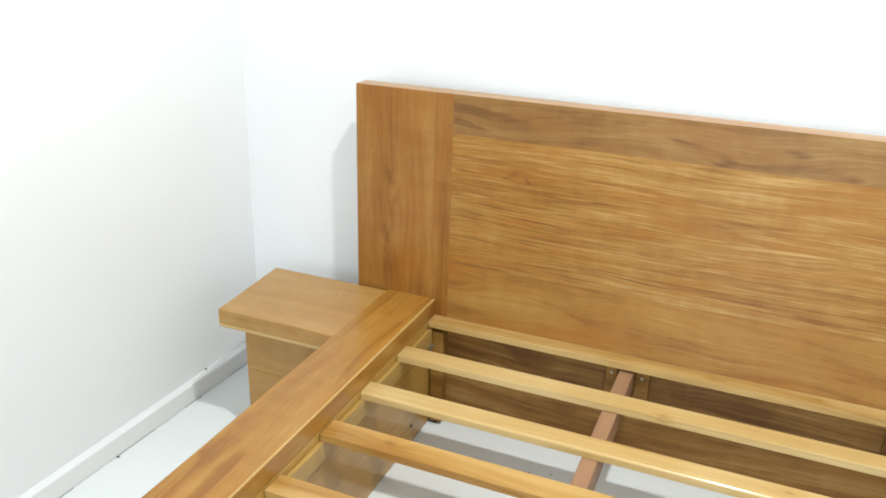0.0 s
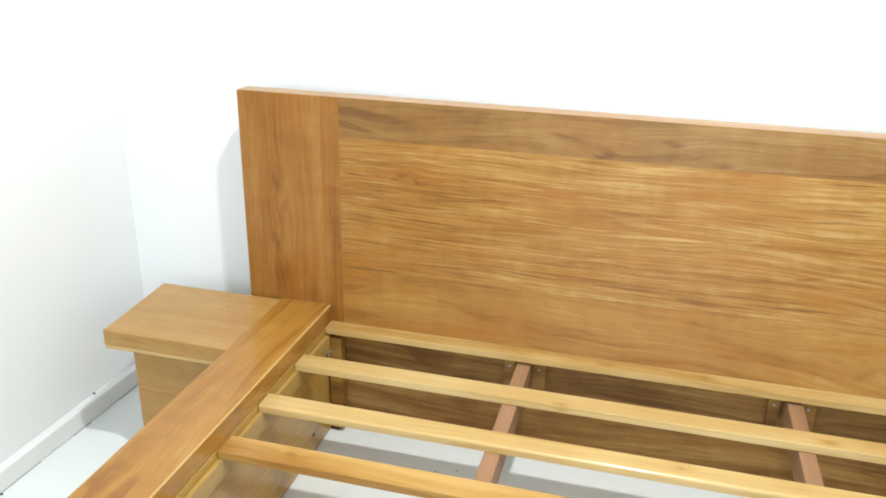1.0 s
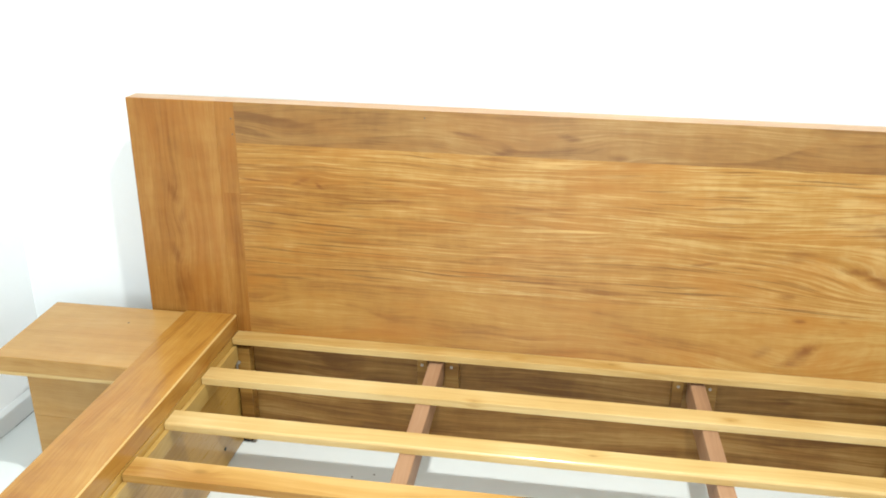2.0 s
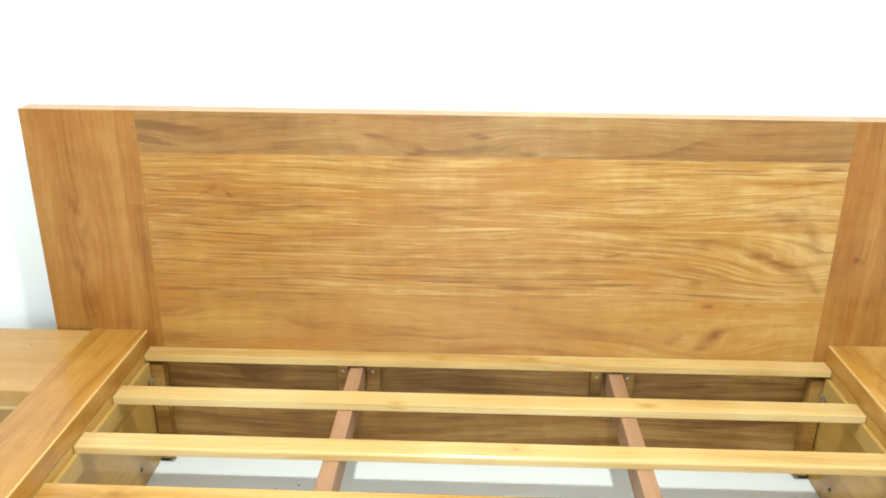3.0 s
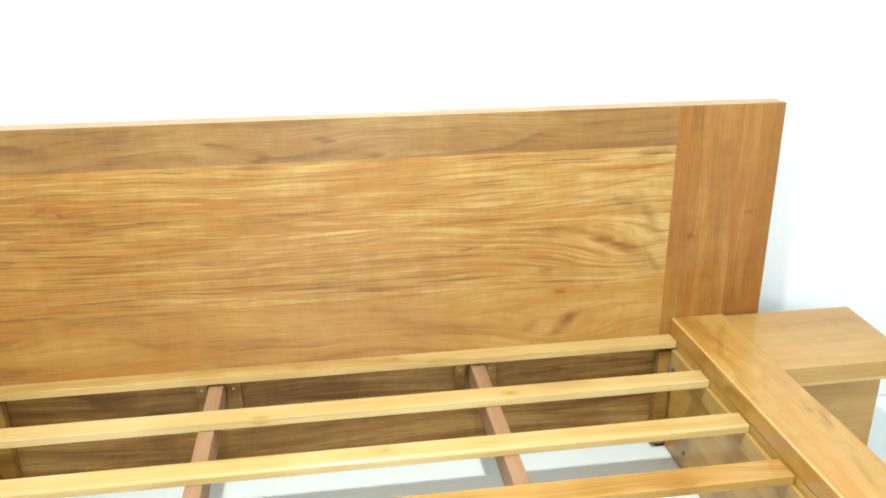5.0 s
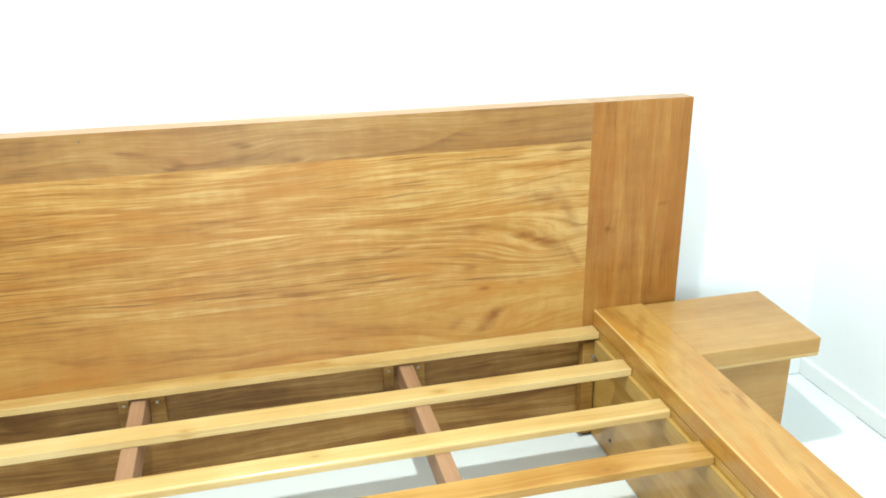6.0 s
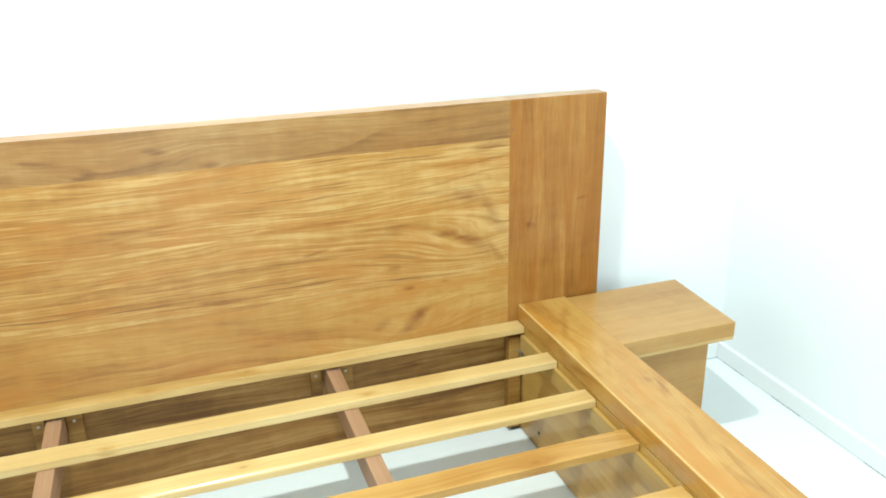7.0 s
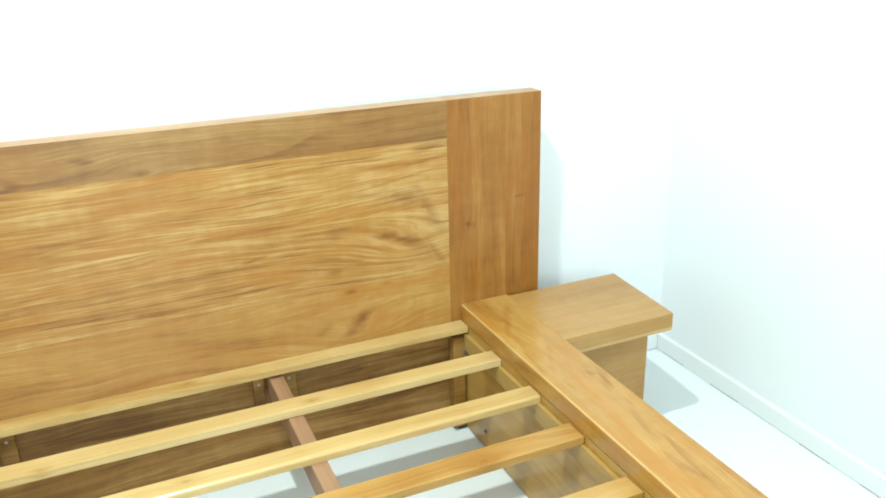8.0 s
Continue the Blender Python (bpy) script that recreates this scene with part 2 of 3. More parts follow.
HEAD = board("headboard_wood", (0.220, 0.088, 0.011), (0.348, 0.173, 0.035), (0.470, 0.300, 0.104), streak=0.43, band=0.20, arch=0.26, flame=0.5, pore=0.75, glint=0.62, end_tone=0.23, spec=0.42, sheen=0.85,
             eyes=((-0.580, 0.690, 0.013), (0.650, 0.536, 0.034), (0.705, 0.590, 0.064)),
             marks=((-0.563, 0.681, 0.010, 0.004, -35, 0.8), (-0.605, 0.687, 0.022, 0.005, 25, 0.4), (-0.715, 0.686, 0.032, 0.003, -4, 0.75), (-0.405, 0.656, 0.038, 0.0028, 0, 0.7),
                    (0.285, 0.553, 0.036, 0.005, 12, 0.6), (0.640, 0.645, 0.055, 0.016, -14, 0.55), (0.585, 0.655, 0.060, 0.008, -4, 0.35), (0.668, 0.525, 0.050, 0.018, -34, 0.5), (0.640, 0.545, 0.028, 0.006, 6, 0.6), (0.588, 0.556, 0.040, 0.009, 0, 0.5),
                    (0.705, 0.600, 0.075, 0.016, -62, 0.42), (0.715, 0.500, 0.045, 0.010, -55, 0.4), (0.470, 0.580, 0.034, 0.020, 8, 0.35), (0.463, 0.489, 0.018, 0.007, 0, 0.4), (0.715, 0.758, 0.060, 0.009, 4, 0.55), (0.700, 0.725, 0.070, 0.004, 8, 0.4), (0.640, 0.690, 0.110, 0.003, 9, 0.4)))
HEAD_LOW = board("headboard_low_wood", (0.235, 0.096, 0.013), (0.348, 0.170, 0.031), (0.44, 0.262, 0.074), streak=0.20, band=0.20, arch=0.36, flame=0.6, end_tone=0.20, spec=0.42, sheen=0.85, pore=0.12, glint=0.15, sweep=0.06, loops=6.0,
                 eyes=((0.500, 0.352, 0.045), (-0.72, 0.40, 0.02)),
                 marks=((0.516, 0.356, 0.058, 0.017, 42, 0.75), (0.434, 0.354, 0.024, 0.012, 30, 0.42), (0.499, 0.436, 0.012, 0.005, 0, 0.55), (0.589, 0.440, 0.012, 0.004, 0, 0.5),
                        (-0.32, 0.4475, 0.27, 0.0022, 0, 0.55), (0.12, 0.446, 0.15, 0.0016, 0, 0.4)), seed=2.0)
HEAD_TOP = board("headboard_top_wood", (0.160, 0.072, 0.018), (0.262, 0.134, 0.037), (0.36, 0.220, 0.080), streak=0.20, band=0.22, arch=0.5, flame=0.32, end_tone=0.08, spec=0.42, sheen=0.85, pore=0.15, glint=0.1, sweep=0.06, loops=8.0,
                 eyes=((-0.154, 0.782, 0.020), (0.083, 0.779, 0.018), (-0.62, 0.815, 0.030)),
                 marks=((-0.150, 0.777, 0.022, 0.008, 8, 0.7), (-0.235, 0.812, 0.034, 0.004, -6, 0.55), (-0.020, 0.815, 0.026, 0.006, -8, 0.45), (0.083, 0.776, 0.022, 0.006, 0, 0.5),
                        (-0.63, 0.815, 0.080, 0.016, -4, 0.35), (0.66, 0.800, 0.090, 0.008, 2, 0.3)), seed=5.0)
STILE = board("stile_wood", (0.180, 0.066, 0.010), (0.284, 0.124, 0.025), (0.37, 0.188, 0.050), streak=0.12, band=0.40, arch=0.22, flame=0.45, pore=0.06, glint=0.1, sweep=0.03, upright=True, rough=0.38,
              eyes=((-0.905, 0.625, 0.016), (-0.910, 0.480, 0.018), (0.805, 0.553, 0.010)),
              marks=((-0.905, 0.640, 0.010, 0.024, 20, 0.4), (-0.893, 0.585, 0.008, 0.022, -12, 0.42), (-0.915, 0.490, 0.010, 0.030, 14, 0.5), (-0.908, 0.415, 0.020, 0.060, 0, 0.5),
                     (-0.83, 0.36, 0.03, 0.04, 10, 0.35), (-0.762, 0.55, 0.010, 0.09, 0, 0.3), (0.806, 0.552, 0.016, 0.008, -15, 0.6), (0.944, 0.604, 0.014, 0.005, 10, 0.55),
                     (0.935, 0.690, 0.004, 0.05, 0, 0.25), (0.93, 0.375, 0.03, 0.025, 0, 0.3)), spec=0.22, seed=3.0)
# paler than the boards: grazing reflection put into the top edge's colour
TOP_EDGE = board("headboard_edge_glare_wood", (0.27, 0.125, 0.04), (0.36, 0.195, 0.07), (0.44, 0.27, 0.12), plane="across", streak=0.2, band=0.30, arch=0.2, flame=0.3, pore=0.0, glint=0.1, rough=0.42, coat=0.30, gloss=0.25)
RAIL = board("rail_wood", (0.240, 0.094, 0.012), (0.352, 0.168, 0.029), (0.435, 0.238, 0.056), plane="along", streak=0.16, band=0.24, arch=0.50, flame=0.28, pore=0.06, glint=0.0, sweep=0.05,
             rough=0.34, coat=0.32, gloss=0.12, seed=1.0)
RAIL_PALE = board("pale_rail_wood", (0.290, 0.125, 0.018), (0.405, 0.222, 0.052), (0.50, 0.312, 0.100), plane="along", streak=0.12, band=0.24, arch=0.38, flame=0.75, pore=0.0, glint=0.0, sweep=0.07,
                  rough=0.34, coat=0.32, gloss=0.12, eyes=((-0.46, 0.87, 0.016),),
                  marks=((-0.10, 0.855, 0.05, 0.014, 30, 0.5), (-0.05, 0.83, 0.03, 0.016, -20, 0.45), (-0.17, 0.82, 0.05, 0.008, 25, 0.45), (-0.46, 0.890, 0.05, 0.012, 20, 0.6), (-0.43, 0.875, 0.02, 0.010, -40, 0.5), (-0.33, 0.84, 0.06, 0.007, 24, 0.25),
                         (-0.62, 0.86, 0.07, 0.008, 16, 0.3), (-0.80, 0.85, 0.05, 0.008, -20, 0.3)), seed=6.0)
NIGHT = board("nightstand_wood", (0.315, 0.158, 0.040), (0.400, 0.226, 0.068), (0.465, 0.283, 0.098), plane="across", streak=0.12, band=0.30, arch=0.22, flame=0.25, pore=0.04, glint=0.0, sweep=0.05,
              rough=0.36, coat=0.15, seed=4.0)
SLAT = wood("slat_wood", "X", (0.37, 0.215, 0.066), (0.50, 0.338, 0.138), (0.59, 0.438, 0.215), rings=18, sweep=0.06,
            ring_amount=0.20, bands=0.34, lines=0.20, blot=1.15, rough=0.36, spread=0.10, level=True,
            knots=((0.06, -0.366, 0.010), (-0.18, -0.212, 0.006), (-0.10, -0.025, 0.006), (0.11, -0.02, 0.006), (0.34, -0.20, 0.006)))
SLAT_WARM = wood("warm_slat_wood", "X", (0.31, 0.148, 0.036), (0.42, 0.240, 0.074), (0.51, 0.325, 0.126), rings=16, sweep=0.07,
                 ring_amount=0.28, bands=0.50, lines=0.24, blot=1.1, rough=0.34, spread=0.1, level=True,
                 knots=((-0.645, -0.530, 0.012), (0.57, -0.545, 0.010), (-0.1, -0.54, 0.008), (0.3, -0.72, 0.010)))
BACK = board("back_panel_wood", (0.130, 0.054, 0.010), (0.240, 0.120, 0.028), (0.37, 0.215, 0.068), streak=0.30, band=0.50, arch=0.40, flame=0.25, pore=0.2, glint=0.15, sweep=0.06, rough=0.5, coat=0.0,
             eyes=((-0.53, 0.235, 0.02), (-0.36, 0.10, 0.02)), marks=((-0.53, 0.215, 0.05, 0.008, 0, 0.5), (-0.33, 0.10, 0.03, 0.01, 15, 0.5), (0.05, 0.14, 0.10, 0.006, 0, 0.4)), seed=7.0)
BEAM = wood("beam_wood", "Y", (0.235, 0.125, 0.068), (0.315, 0.178, 0.100), (0.38, 0.232, 0.140), rings=30, sweep=0.03,
            ring_amount=0.2, bands=0.3, lines=0.25, rough=0.5, coat=0.0)
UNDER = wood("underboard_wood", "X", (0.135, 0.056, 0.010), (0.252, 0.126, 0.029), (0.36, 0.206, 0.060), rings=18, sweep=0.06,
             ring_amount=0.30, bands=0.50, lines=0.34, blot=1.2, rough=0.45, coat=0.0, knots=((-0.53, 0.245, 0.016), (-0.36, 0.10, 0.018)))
NIGHT_LONG = wood("ledger_wood", "Y", (0.30, 0.166, 0.042), (0.39, 0.243, 0.075), (0.46, 0.308, 0.108), rings=14, sweep=0.06,
                  ring_amount=0.14, bands=0.30, lines=0.24, rough=0.34, spread=0.05)
SIDE = wood("side_panel_wood", "Y", (0.31, 0.158, 0.034), (0.42, 0.246, 0.066), (0.50, 0.318, 0.104), rings=16, sweep=0.05,
            ring_amount=0.2, bands=0.38, lines=0.25, rough=0.30, coat=0.5, relief=0.0, spec=0.2, gloss=0.0)


# worn pale wood that also carries the lamp's highlight in its colour
WORN_GLINT = wood("worn_glint_edge", "X", (0.42, 0.265, 0.10), (0.51, 0.345, 0.145), (0.58, 0.42, 0.195), rings=14, sweep=0.05,
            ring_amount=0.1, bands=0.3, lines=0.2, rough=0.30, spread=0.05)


# ---------------------------------------------------------------- mesh helpers
def block(lo, hi, bevel=0.002, steps=2, soft=None, round_to=0.0):
    """A block between two corners, with its edges rounded, and its centre. soft: a test on an edge's middle that picks edges rounded more."""
    lo, hi = Vector(lo), Vector(hi)
    size, centre = hi - lo, (lo + hi) / 2
    bm = bmesh.new()
    bmesh.ops.create_cube(bm, size=1.0, matrix=Matrix.Diagonal((*size, 1)))
    if soft:
        bmesh.ops.bevel(bm, geom=[e for e in bm.edges if soft((e.verts[0].co + e.verts[1].co) / 2)], offset=round_to, segments=4, profile=0.5, affect="EDGES")
        return bm, centre
    if bevel:
        bmesh.ops.bevel(bm, geom=bm.edges[:], offset=bevel, segments=steps, profile=0.6, affect="EDGES")
    return bm, centre


def disc(radius, depth, axis, sides=16, bevel=0.0):
    """A short round bar along an axis, its centre at the origin."""
    bm = bmesh.new()
    turn = {"X": pose(0, 0, 0, 0, 90, 0), "Y": pose(0, 0, 0, 90, 0, 0), "Z": pose(0, 0, 0)}[axis]
    bmesh.ops.create_cone(bm, cap_ends=True, segments=sides, radius1=radius, radius2=radius, depth=depth, matrix=turn)
    if bevel:
        bmesh.ops.bevel(bm, geom=[e for e in bm.edges if len(e.link_faces) == 2 and e.calc_face_angle(0) > 1], offset=bevel, segments=2, affect="EDGES")
    return bm


def part(name, bm, material, parent, label="", centre=(0, 0, 0), edge=None):
    """Links a bmesh as one mesh object under a thing or a part; centre is its place in the world."""
    mesh = bpy.data.meshes.new(name)
    for face in bm.faces:
        face.smooth = False
    bm.to_mesh(mesh)
    bm.free()
    mesh.materials.append(material)
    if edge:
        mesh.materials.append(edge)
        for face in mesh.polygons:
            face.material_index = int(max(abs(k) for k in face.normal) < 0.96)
    ob = new(name, mesh)
    base = Vector((0, 0, 0))
    up = parent
    while up is not None:
        base += up.location
        up = up.parent
    ob.parent = parent
    ob.location = Vector(centre) - base
    return tagged(ob, label)


def lean(ob, middle):
    """Lowers the upper edge of a headboard board towards +x, where the top runs slightly out of level."""
    for v in ob.data.vertices:
        if v.co.z > 0.02:
            v.co.z -= 0.0024 * (v.co.x + middle)
    return ob


def glare_top(ob):
    """Gives a headboard board's upper edge a glossier wood, its glare put into the colour."""
    ob.data.materials.append(TOP_EDGE)
    for face in ob.data.polygons:
        if face.normal.z > 0.9:
            face.material_index = len(ob.data.materials) - 1
    return ob


def slab(name, lo, hi, material, parent=None, label="", bevel=0.002, steps=2):
    bm, centre = block(lo, hi, bevel, steps)
    return part(name, bm, material, parent, label, centre)


def thing(name, place, label, category, group=""):
    ob = new(name)
    ob.empty_display_size = 0.1
    ob.location = place
    return tagged(ob, label, category, group)


# ---------------------------------------------------------------- the room
X0, X1, Y0, Y1, TOP = -1.404, 1.506, -3.3, 0.126, 2.42
T = 0.12


def setting(name, lo, hi, material, label, category, bevel=0.0):
    return tagged(slab(name, lo, hi, material, None, label, bevel), label, category, "", "structure")


setting("floor", (X0 - T, Y0 - T, -0.1), (X1 + T, Y1 + T, 0.0), FLOOR, "glossy white floor with a faint cool sheen", "floor")
setting("ceiling", (X0 - T, Y0 - T, TOP), (X1 + T, Y1 + T, TOP + 0.1), CEILING, "plain white painted ceiling", "ceiling")
setting("wall_north", (X0 - T, Y1, 0.0), (X1 + T, Y1 + T, TOP), WALL, "plain white painted wall behind the headboard", "wall")


def wall_with_opening(name, lo, hi, hole, material, label):
    """An upright wall across x with one opening (x0, x1, z0, z1) through it, as one mesh."""
    bm = bmesh.new()
    x0, x1, z0, z1 = hole
    for a, b in (((lo[0], lo[2]), (x0, hi[2])), ((x1, lo[2]), (hi[0], hi[2])), ((x0, lo[2]), (x1, z0)), ((x0, z1), (x1, hi[2]))):
        size = (b[0] - a[0], hi[1] - lo[1], b[1] - a[1])
        middle = ((a[0] + b[0]) / 2, (lo[1] + hi[1]) / 2, (a[1] + b[1]) / 2)
        bmesh.ops.create_cube(bm, size=1.0, matrix=Matrix.Translation(middle) @ Matrix.Diagonal((*size, 1)))
    ob = part(name, bm, material, None, label)
    return tagged(ob, label, "wall", "", "structure")


wall_with_opening("wall_south", (X0 - T, Y0 - T, 0.0), (X1 + T, Y0, TOP), WINDOW, WALL, "plain white painted wall opposite the bed with an added window opening")
# unseen window, added to house the fill light
window = tagged(new("added_window_1"), "unseen plain white framed window added opposite the bed", "window", "", "structure")
wx0, wx1, wz0, wz1 = WINDOW
window.location = ((wx0 + wx1) / 2, Y0 - 0.06, wz0)
for a, b in (((wx0, wz0), (wx0 + 0.05, wz1)), ((wx1 - 0.05, wz0), (wx1, wz1)), ((wx0 + 0.05, wz0), (wx1 - 0.05, wz0 + 0.05)),
             ((wx0 + 0.05, wz1 - 0.05), (wx1 - 0.05, wz1)), ((-0.025, wz0 + 0.05), (0.025, wz1 - 0.05))):
    slab("window_frame", (a[0], Y0 - 0.085, a[1]), (b[0], Y0 - 0.040, b[1]), TRIM, window, "", 0.003)
SKEW = 0.032


def skewed(ob):
    """Turns an upright along the west side slightly outwards, as that wall runs."""
    for v in ob.data.vertices:
        v.co.x += SKEW * (v.co.y + ob.location.y - Y1)
    return ob


skewed(setting("wall_west", (X0 - T, Y0, 0.0), (X0, Y1, TOP), WALL, "plain white painted side wall", "wall"))
setting("wall_east", (X1, Y0, 0.0), (X1 + T, Y1, TOP), WALL, "plain white painted side wall", "wall")
BASE, THICK_W, THICK_E, THICK_N = 0.052, 0.026, 0.015, 0.018
skewed(setting("baseboard_west", (X0, Y0, 0.0004), (X0 + THICK_W, Y1, BASE), TRIM, "low white painted skirting board with a rounded top edge", "baseboard", 0.004))
setting("baseboard_east", (X1 - THICK_E, Y0, 0.0004), (X1, Y1, BASE), TRIM, "low white painted skirting board with a rounded top edge", "baseboard", 0.004)
setting("baseboard_north", (X0 + THICK_W, Y1 - THICK_N, 0.0012), (X1 - THICK_E, Y1, BASE), TRIM, "low white painted skirting board behind the bed", "baseboard", 0.004)

# broken dark gap where the skirting meets the floor
for wall, x, turn in ((bpy.data.objects["baseboard_west"], X0 + THICK_W, 1), (bpy.data.objects["baseboard_east"], X1 - THICK_E, -1)):
    y = 0.08
    while y > -1.6:
        length = random.uniform(0.03, 0.16)
        a, b = sorted((x - turn * 0.002, x + turn * random.uniform(0.0002, 0.0007)))
        joint = slab("joint", (a, y - length, 0.0), (b, y, 0.0005), GAP, wall, "", 0.0)
        if turn > 0:
            for v in joint.data.vertices:
                v.co.x += SKEW * (v.co.y + y - length / 2 - Y1)
        y -= length + random.uniform(0.04, 0.22)

# ---------------------------------------------------------------- the bed
RAIL_TOP, CAP = 0.346, 0.043
IN, OUT = 0.780, 0.908
FOOT = -2.02
bed = thing("bed", (0, -1.0, 0), "varnished light brown wooden platform bed without mattress, bare slats showing", "bed")

# headboard: two uprights and level boards between them
H = 0.858
for x0, x1, z0, z1, set_back, text in ((-0.996, -0.790, 0.0, H, 0.0, "orange-brown upright board with small knots"),
                                      (-0.790, -0.7465, 0.652, H, 0.0, "narrow orange-brown upright strip"),
                                      (-0.790, -0.7465, 0.0, 0.652, 0.0, "narrow darker orange upright strip"),
                                      (0.752, 0.835, 0.0, H, 0.0, "orange-brown upright board with a small knot"),
                                      (0.835, 0.905, 0.0, H, 0.0, "striped orange-brown upright board"),
                                      (0.905, 1.0005, 0.0, H, 0.0, "striped orange-brown upright board")):
    outer = abs(x0) > 0.95 or abs(x1) > 0.95
    stile = slab("headboard_stile", (x0, set_back, z0), (x1, 0.050 - set_back, z1), STILE, bed, text, 0.002 if outer else 0.0)
    if z1 == H:
        glare_top(lean(stile, (x0 + x1) / 2))
for lo, hi, mat, text in ((0.769, 0.858, HEAD_TOP, "greyish brown top board with arched grain"), (0.612, 0.769, HEAD, "streaky golden brown board with a dark knot"),
                          (0.448, 0.612, HEAD, "streaky golden brown board"), (0.285, 0.448, HEAD_LOW, "smooth orange-brown board with arched grain")):
    plank = slab("headboard_plank", (-0.7465, 0.0003, lo), (0.752, 0.0497, hi), mat, bed, text, 0.0)
    if mat is HEAD_TOP:
        glare_top(lean(plank, 0.003))
for x, z in ((-0.754, 0.823), (-0.753, 0.788), (0.760, 0.788)):
    part("nail", disc(0.0018, 0.0012, "Y", 10), SMUDGE, bed, "small dark nail head", (x, -0.0002, z))
part("nail", disc(0.0018, 0.0012, "Y", 10), SMUDGE, bed, "small dark nail head", (-0.324, 0.0008, 0.843))
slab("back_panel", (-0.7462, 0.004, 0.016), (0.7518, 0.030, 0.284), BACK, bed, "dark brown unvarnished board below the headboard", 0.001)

for side in (-1, 1):
    def span(a, b):
        return (min(side * a, side * b), max(side * a, side * b))
    a, b = span(IN, OUT)
    # the inner edge's highlight line is put into its paler worn wood
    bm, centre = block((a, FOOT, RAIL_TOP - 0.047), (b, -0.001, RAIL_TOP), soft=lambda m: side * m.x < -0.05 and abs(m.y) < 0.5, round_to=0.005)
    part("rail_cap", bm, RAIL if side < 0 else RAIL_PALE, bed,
         "glossy orange-brown flat top of the side rail" if side < 0 else "glossy golden flat top of the side rail with flamed grain", centre, WORN_GLINT)
    a, b = span(IN + 0.0006, IN + 0.026)
    slab("side_panel", (a, FOOT + 0.02, 0.003), (b, -0.004, RAIL_TOP - 0.0472), SIDE, bed, "glossy brown side panel of the bed frame", 0.001)
    a, b = span(IN - 0.009, IN + 0.0005)
    slab("ledger", (a, FOOT + 0.03, 0.237), (b, -0.034, 0.2795), NIGHT_LONG, bed, "thin brown ledger strip that carries the slats", 0.0015)
    a, b = span(IN - 0.036, IN - 0.004)
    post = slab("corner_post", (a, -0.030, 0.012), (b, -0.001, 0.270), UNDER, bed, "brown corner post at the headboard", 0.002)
    a, b = span(IN - 0.022, IN + 0.003)
    slab("foot", (a, -0.022, 0.0), (b, -0.001, 0.0095), RUBBER, bed, "small black foot pad", 0.002)
    a, b = span(IN - 0.006, IN - 0.001)
    bracket = slab("bracket", (a, -0.033, 0.165), (b, -0.0305, 0.262), STEEL, post, "narrow zinc bed bracket", 0.001)
    for z in (0.235, 0.190):
        part("bolt", disc(0.005, 0.005, "Y", 12, 0.001), STEEL, bracket, "", (side * (IN - 0.010), -0.0365, z))
    part("plug", disc(0.0045, 0.003, "X", 12, 0.0006), SMUDGE, bed, "dark screw hole", (side * (IN + 0.0), -0.133, 0.053))

# slats across the frame
Z0, Z1 = 0.280, 0.297
SLATS = [(-0.042, -0.001), (-0.218, -0.169), (-0.394, -0.347), (-0.560, -0.506), (-0.745, -0.695)]
while SLATS[-1][0] > -1.85:
    SLATS.append((SLATS[-1][0] - 0.176, SLATS[-1][1] - 0.176))
for k, (lo, hi) in enumerate(SLATS):
    up = 0.006 if k == 0 else 0.0
    if k == 2:
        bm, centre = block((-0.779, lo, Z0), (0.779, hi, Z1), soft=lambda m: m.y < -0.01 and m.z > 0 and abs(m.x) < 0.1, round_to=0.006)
        part("slat", bm, SLAT, bed, "pale slat with a worn front edge, highlight put into its colour", centre, WORN_GLINT)
        continue
    slab("slat", (-0.779, lo, Z0 + up), (0.779, hi, Z1 + up), SLAT_WARM if k in (3, 4, 6) else SLAT, bed,
         ("pale yellow slat against the headboard", "", "pale slat with a worn front edge, highlight put into its colour", "warm orange slat", "warm orange slat", "", "warm orange slat")[k] if k < 7 else "",
         0.0014)

# two long bearers below the slats
for xa, xb in ((-0.305, -0.273), (0.284, 0.316)):
    slab("support_beam", (xa, FOOT + 0.02, 0.218), (xb, -0.001, Z0 - 0.001), BEAM, bed, "pinkish brown lengthwise support beam", 0.003)
    for a, b in ((xa - 0.033, xa - 0.008), (xb + 0.001, xb + 0.034)):
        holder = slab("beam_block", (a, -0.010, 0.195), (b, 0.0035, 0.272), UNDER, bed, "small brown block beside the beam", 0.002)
        part("screw", disc(0.0035, 0.003, "Y", 10, 0.0006), STEEL, holder, "", ((a + b) / 2, -0.0112, 0.256))
slab("foot_rail", (-0.778, FOOT, 0.03), (0.778, FOOT + 0.018, 0.30), RAIL, bed, "plain board at the foot end", 0.002)


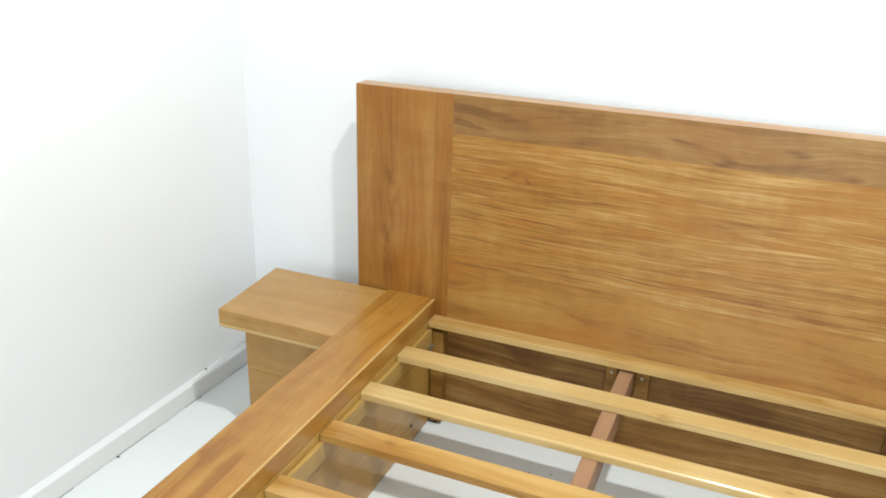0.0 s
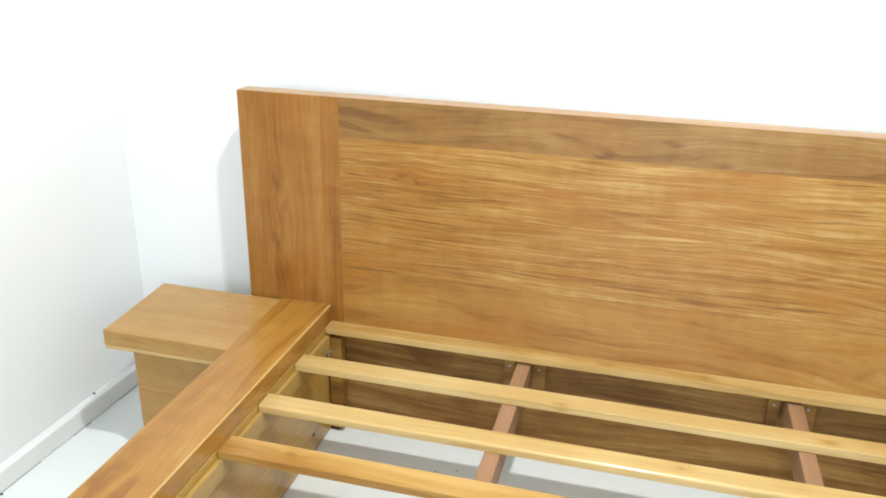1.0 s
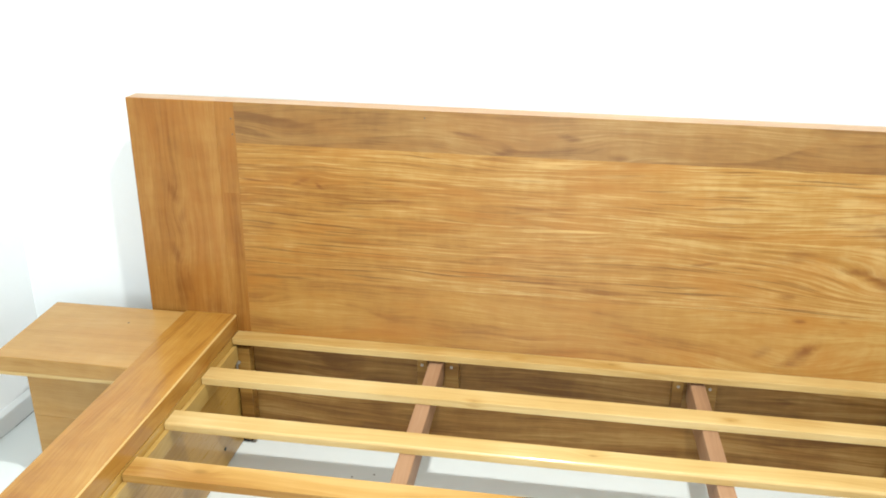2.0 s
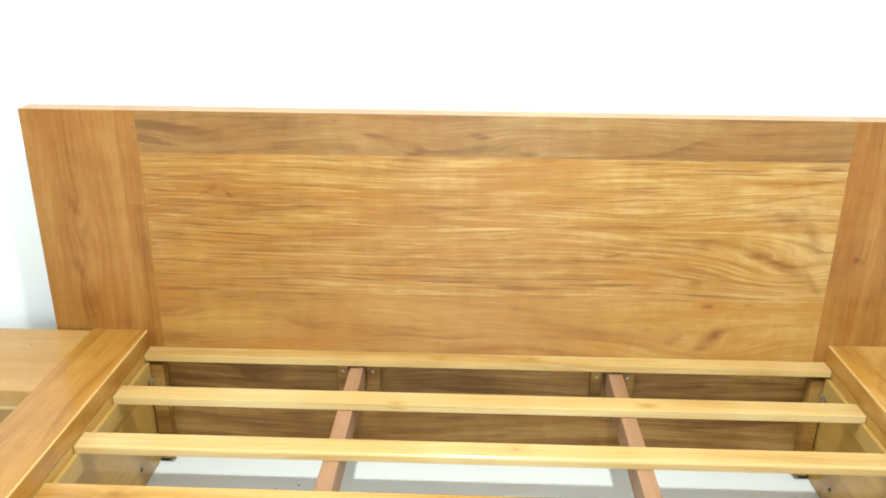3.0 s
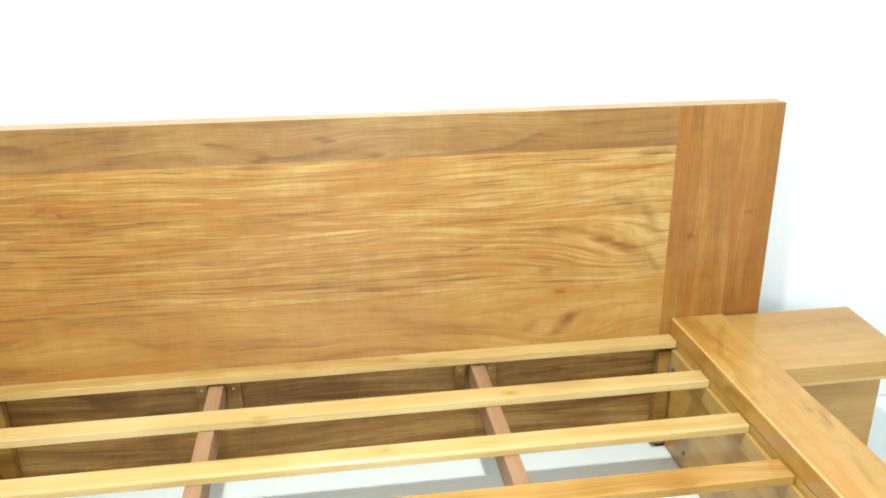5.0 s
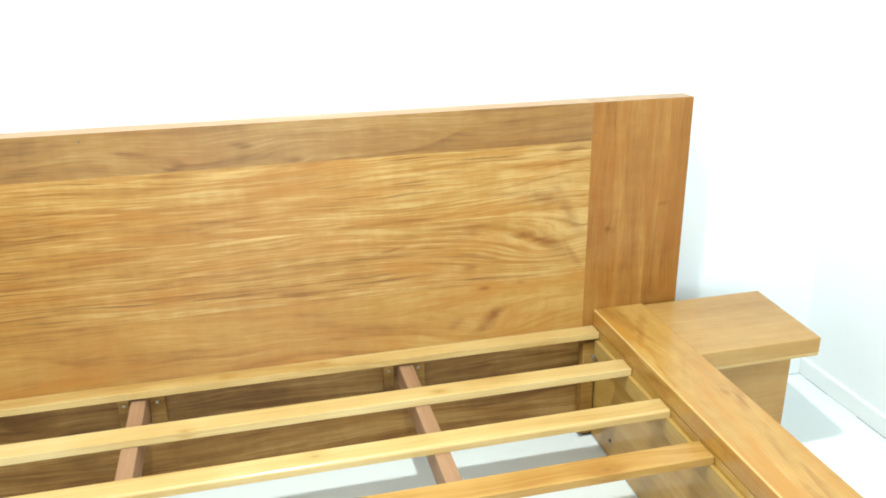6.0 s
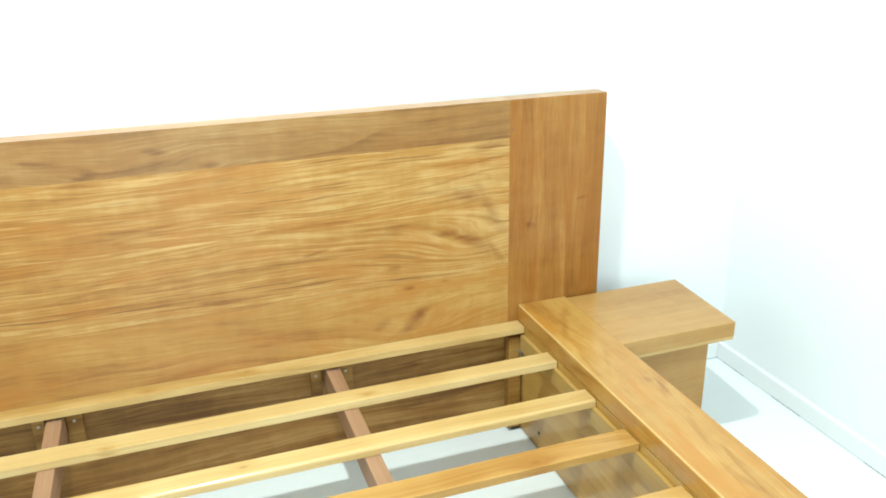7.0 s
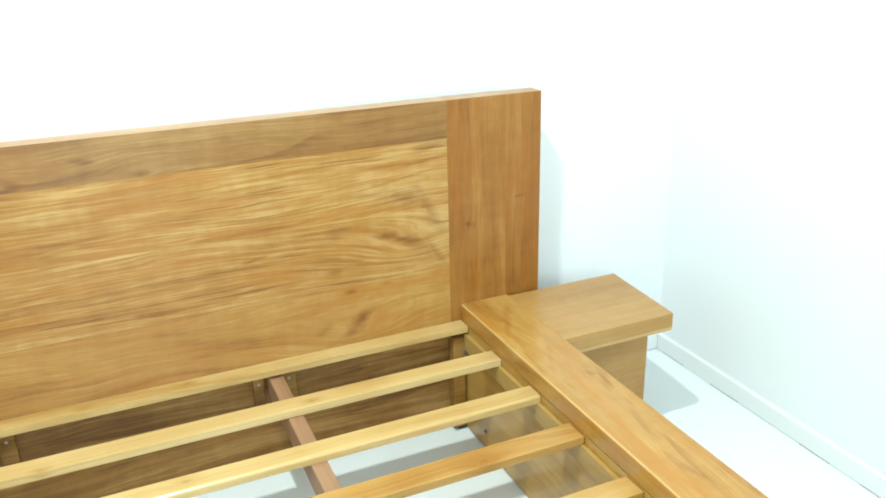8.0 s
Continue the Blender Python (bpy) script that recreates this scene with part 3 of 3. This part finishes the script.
# ---------------------------------------------------------------- night tables beside the rails
def taper_top(side, z, thick, front, rear, near):
    """A layer of the table's top: its outer end runs slightly askew."""
    bm = bmesh.new()
    inner = OUT
    ring = [(inner, near), (front, near), (rear, -0.010), (inner, -0.010)]
    low = [bm.verts.new((side * x - side * 1.07, y + 0.147, -thick / 2)) for x, y in ring]
    high = [bm.verts.new((side * x - side * 1.07, y + 0.147, thick / 2)) for x, y in ring]
    bm.faces.new(low[::-1]), bm.faces.new(high)
    for k in range(4):
        bm.faces.new((low[k], low[(k + 1) % 4], high[(k + 1) % 4], high[k]))
    bmesh.ops.recalc_face_normals(bm, faces=bm.faces[:])
    outer = [e for e in bm.edges if side * ((e.verts[0].co + e.verts[1].co) / 2).x > -0.1]
    bmesh.ops.bevel(bm, geom=outer, offset=0.0015, segments=2, profile=0.6, affect="EDGES")
    return bm, (side * 1.07, -0.147, z - thick / 2)


def night_table(side, z, front, rear, near, outer, boards):
    ob = thing("night_table", (side * 1.06, -0.14, 0), "pale varnished wooden night table joined to the bed rail", "night table", "night tables beside the bed")

    def span(a, b):
        return (min(side * a, side * b), max(side * a, side * b))
    bm, centre = taper_top(side, z, 0.0365, front, rear, near)
    part("top", bm, NIGHT, ob, "thick pale wooden top", centre)
    # floor bounce on the lower edge, put into the pale colour of this layer
    bm, centre = taper_top(side, z - 0.0366, 0.0085, front - 0.001, rear - 0.001, near)
    part("batten", bm, SLAT, ob, "strip along the underside of the top, bounce light put into its pale colour", centre)
    a, b = span(OUT + 0.001, outer)
    levels = [0.0, *boards, z - 0.0453]
    for lo, hi in zip(levels, levels[1:]):
        slab("cabinet", (a, -0.262, lo), (b, -0.014, hi - 0.0006), NIGHT, ob, "plain closed cabinet board", 0.0012)
    return ob


night_table(-1, 0.3464, 1.221, 1.239, -0.283, 1.163, (0.190,))
night_table(1, 0.3464, 1.211, 1.228, -0.279, 1.154, ())


# ---------------------------------------------------------------- small marks
def smudge(name, place, radius, flat, label):
    bm = bmesh.new()
    bmesh.ops.create_icosphere(bm, subdivisions=2, radius=radius, matrix=Matrix.Diagonal((1.4, 1.0, flat, 1)))
    for v in bm.verts:
        v.co *= 1.0 + 0.35 * noise.noise(v.co * 300)
    ob = part(name, bm, SMUDGE, None, label, place)
    return tagged(ob, label, "speck")


smudge("speck", (-1.4075, -0.125, BASE + 0.002), 0.0028, 0.8, "dark speck on the skirting board")
smudge("speck", (-1.394, -0.480, 0.0012), 0.0030, 0.5, "brown scuff where the skirting meets the floor")
smudge("speck", (-0.425, -0.103, 0.0), 0.0022, 0.12, "dark dirt speck on the white floor")
smudge("speck", (-0.475, -0.120, 0.0), 0.0022, 0.12, "dark dirt speck on the white floor")
smudge("speck", (-0.545, -0.153, 0.0), 0.0022, 0.12, "dark dirt speck on the white floor")
smudge("speck", (-1.01, -0.089, 0.347), 0.0022, 0.2, "tiny dark mark on the night table")
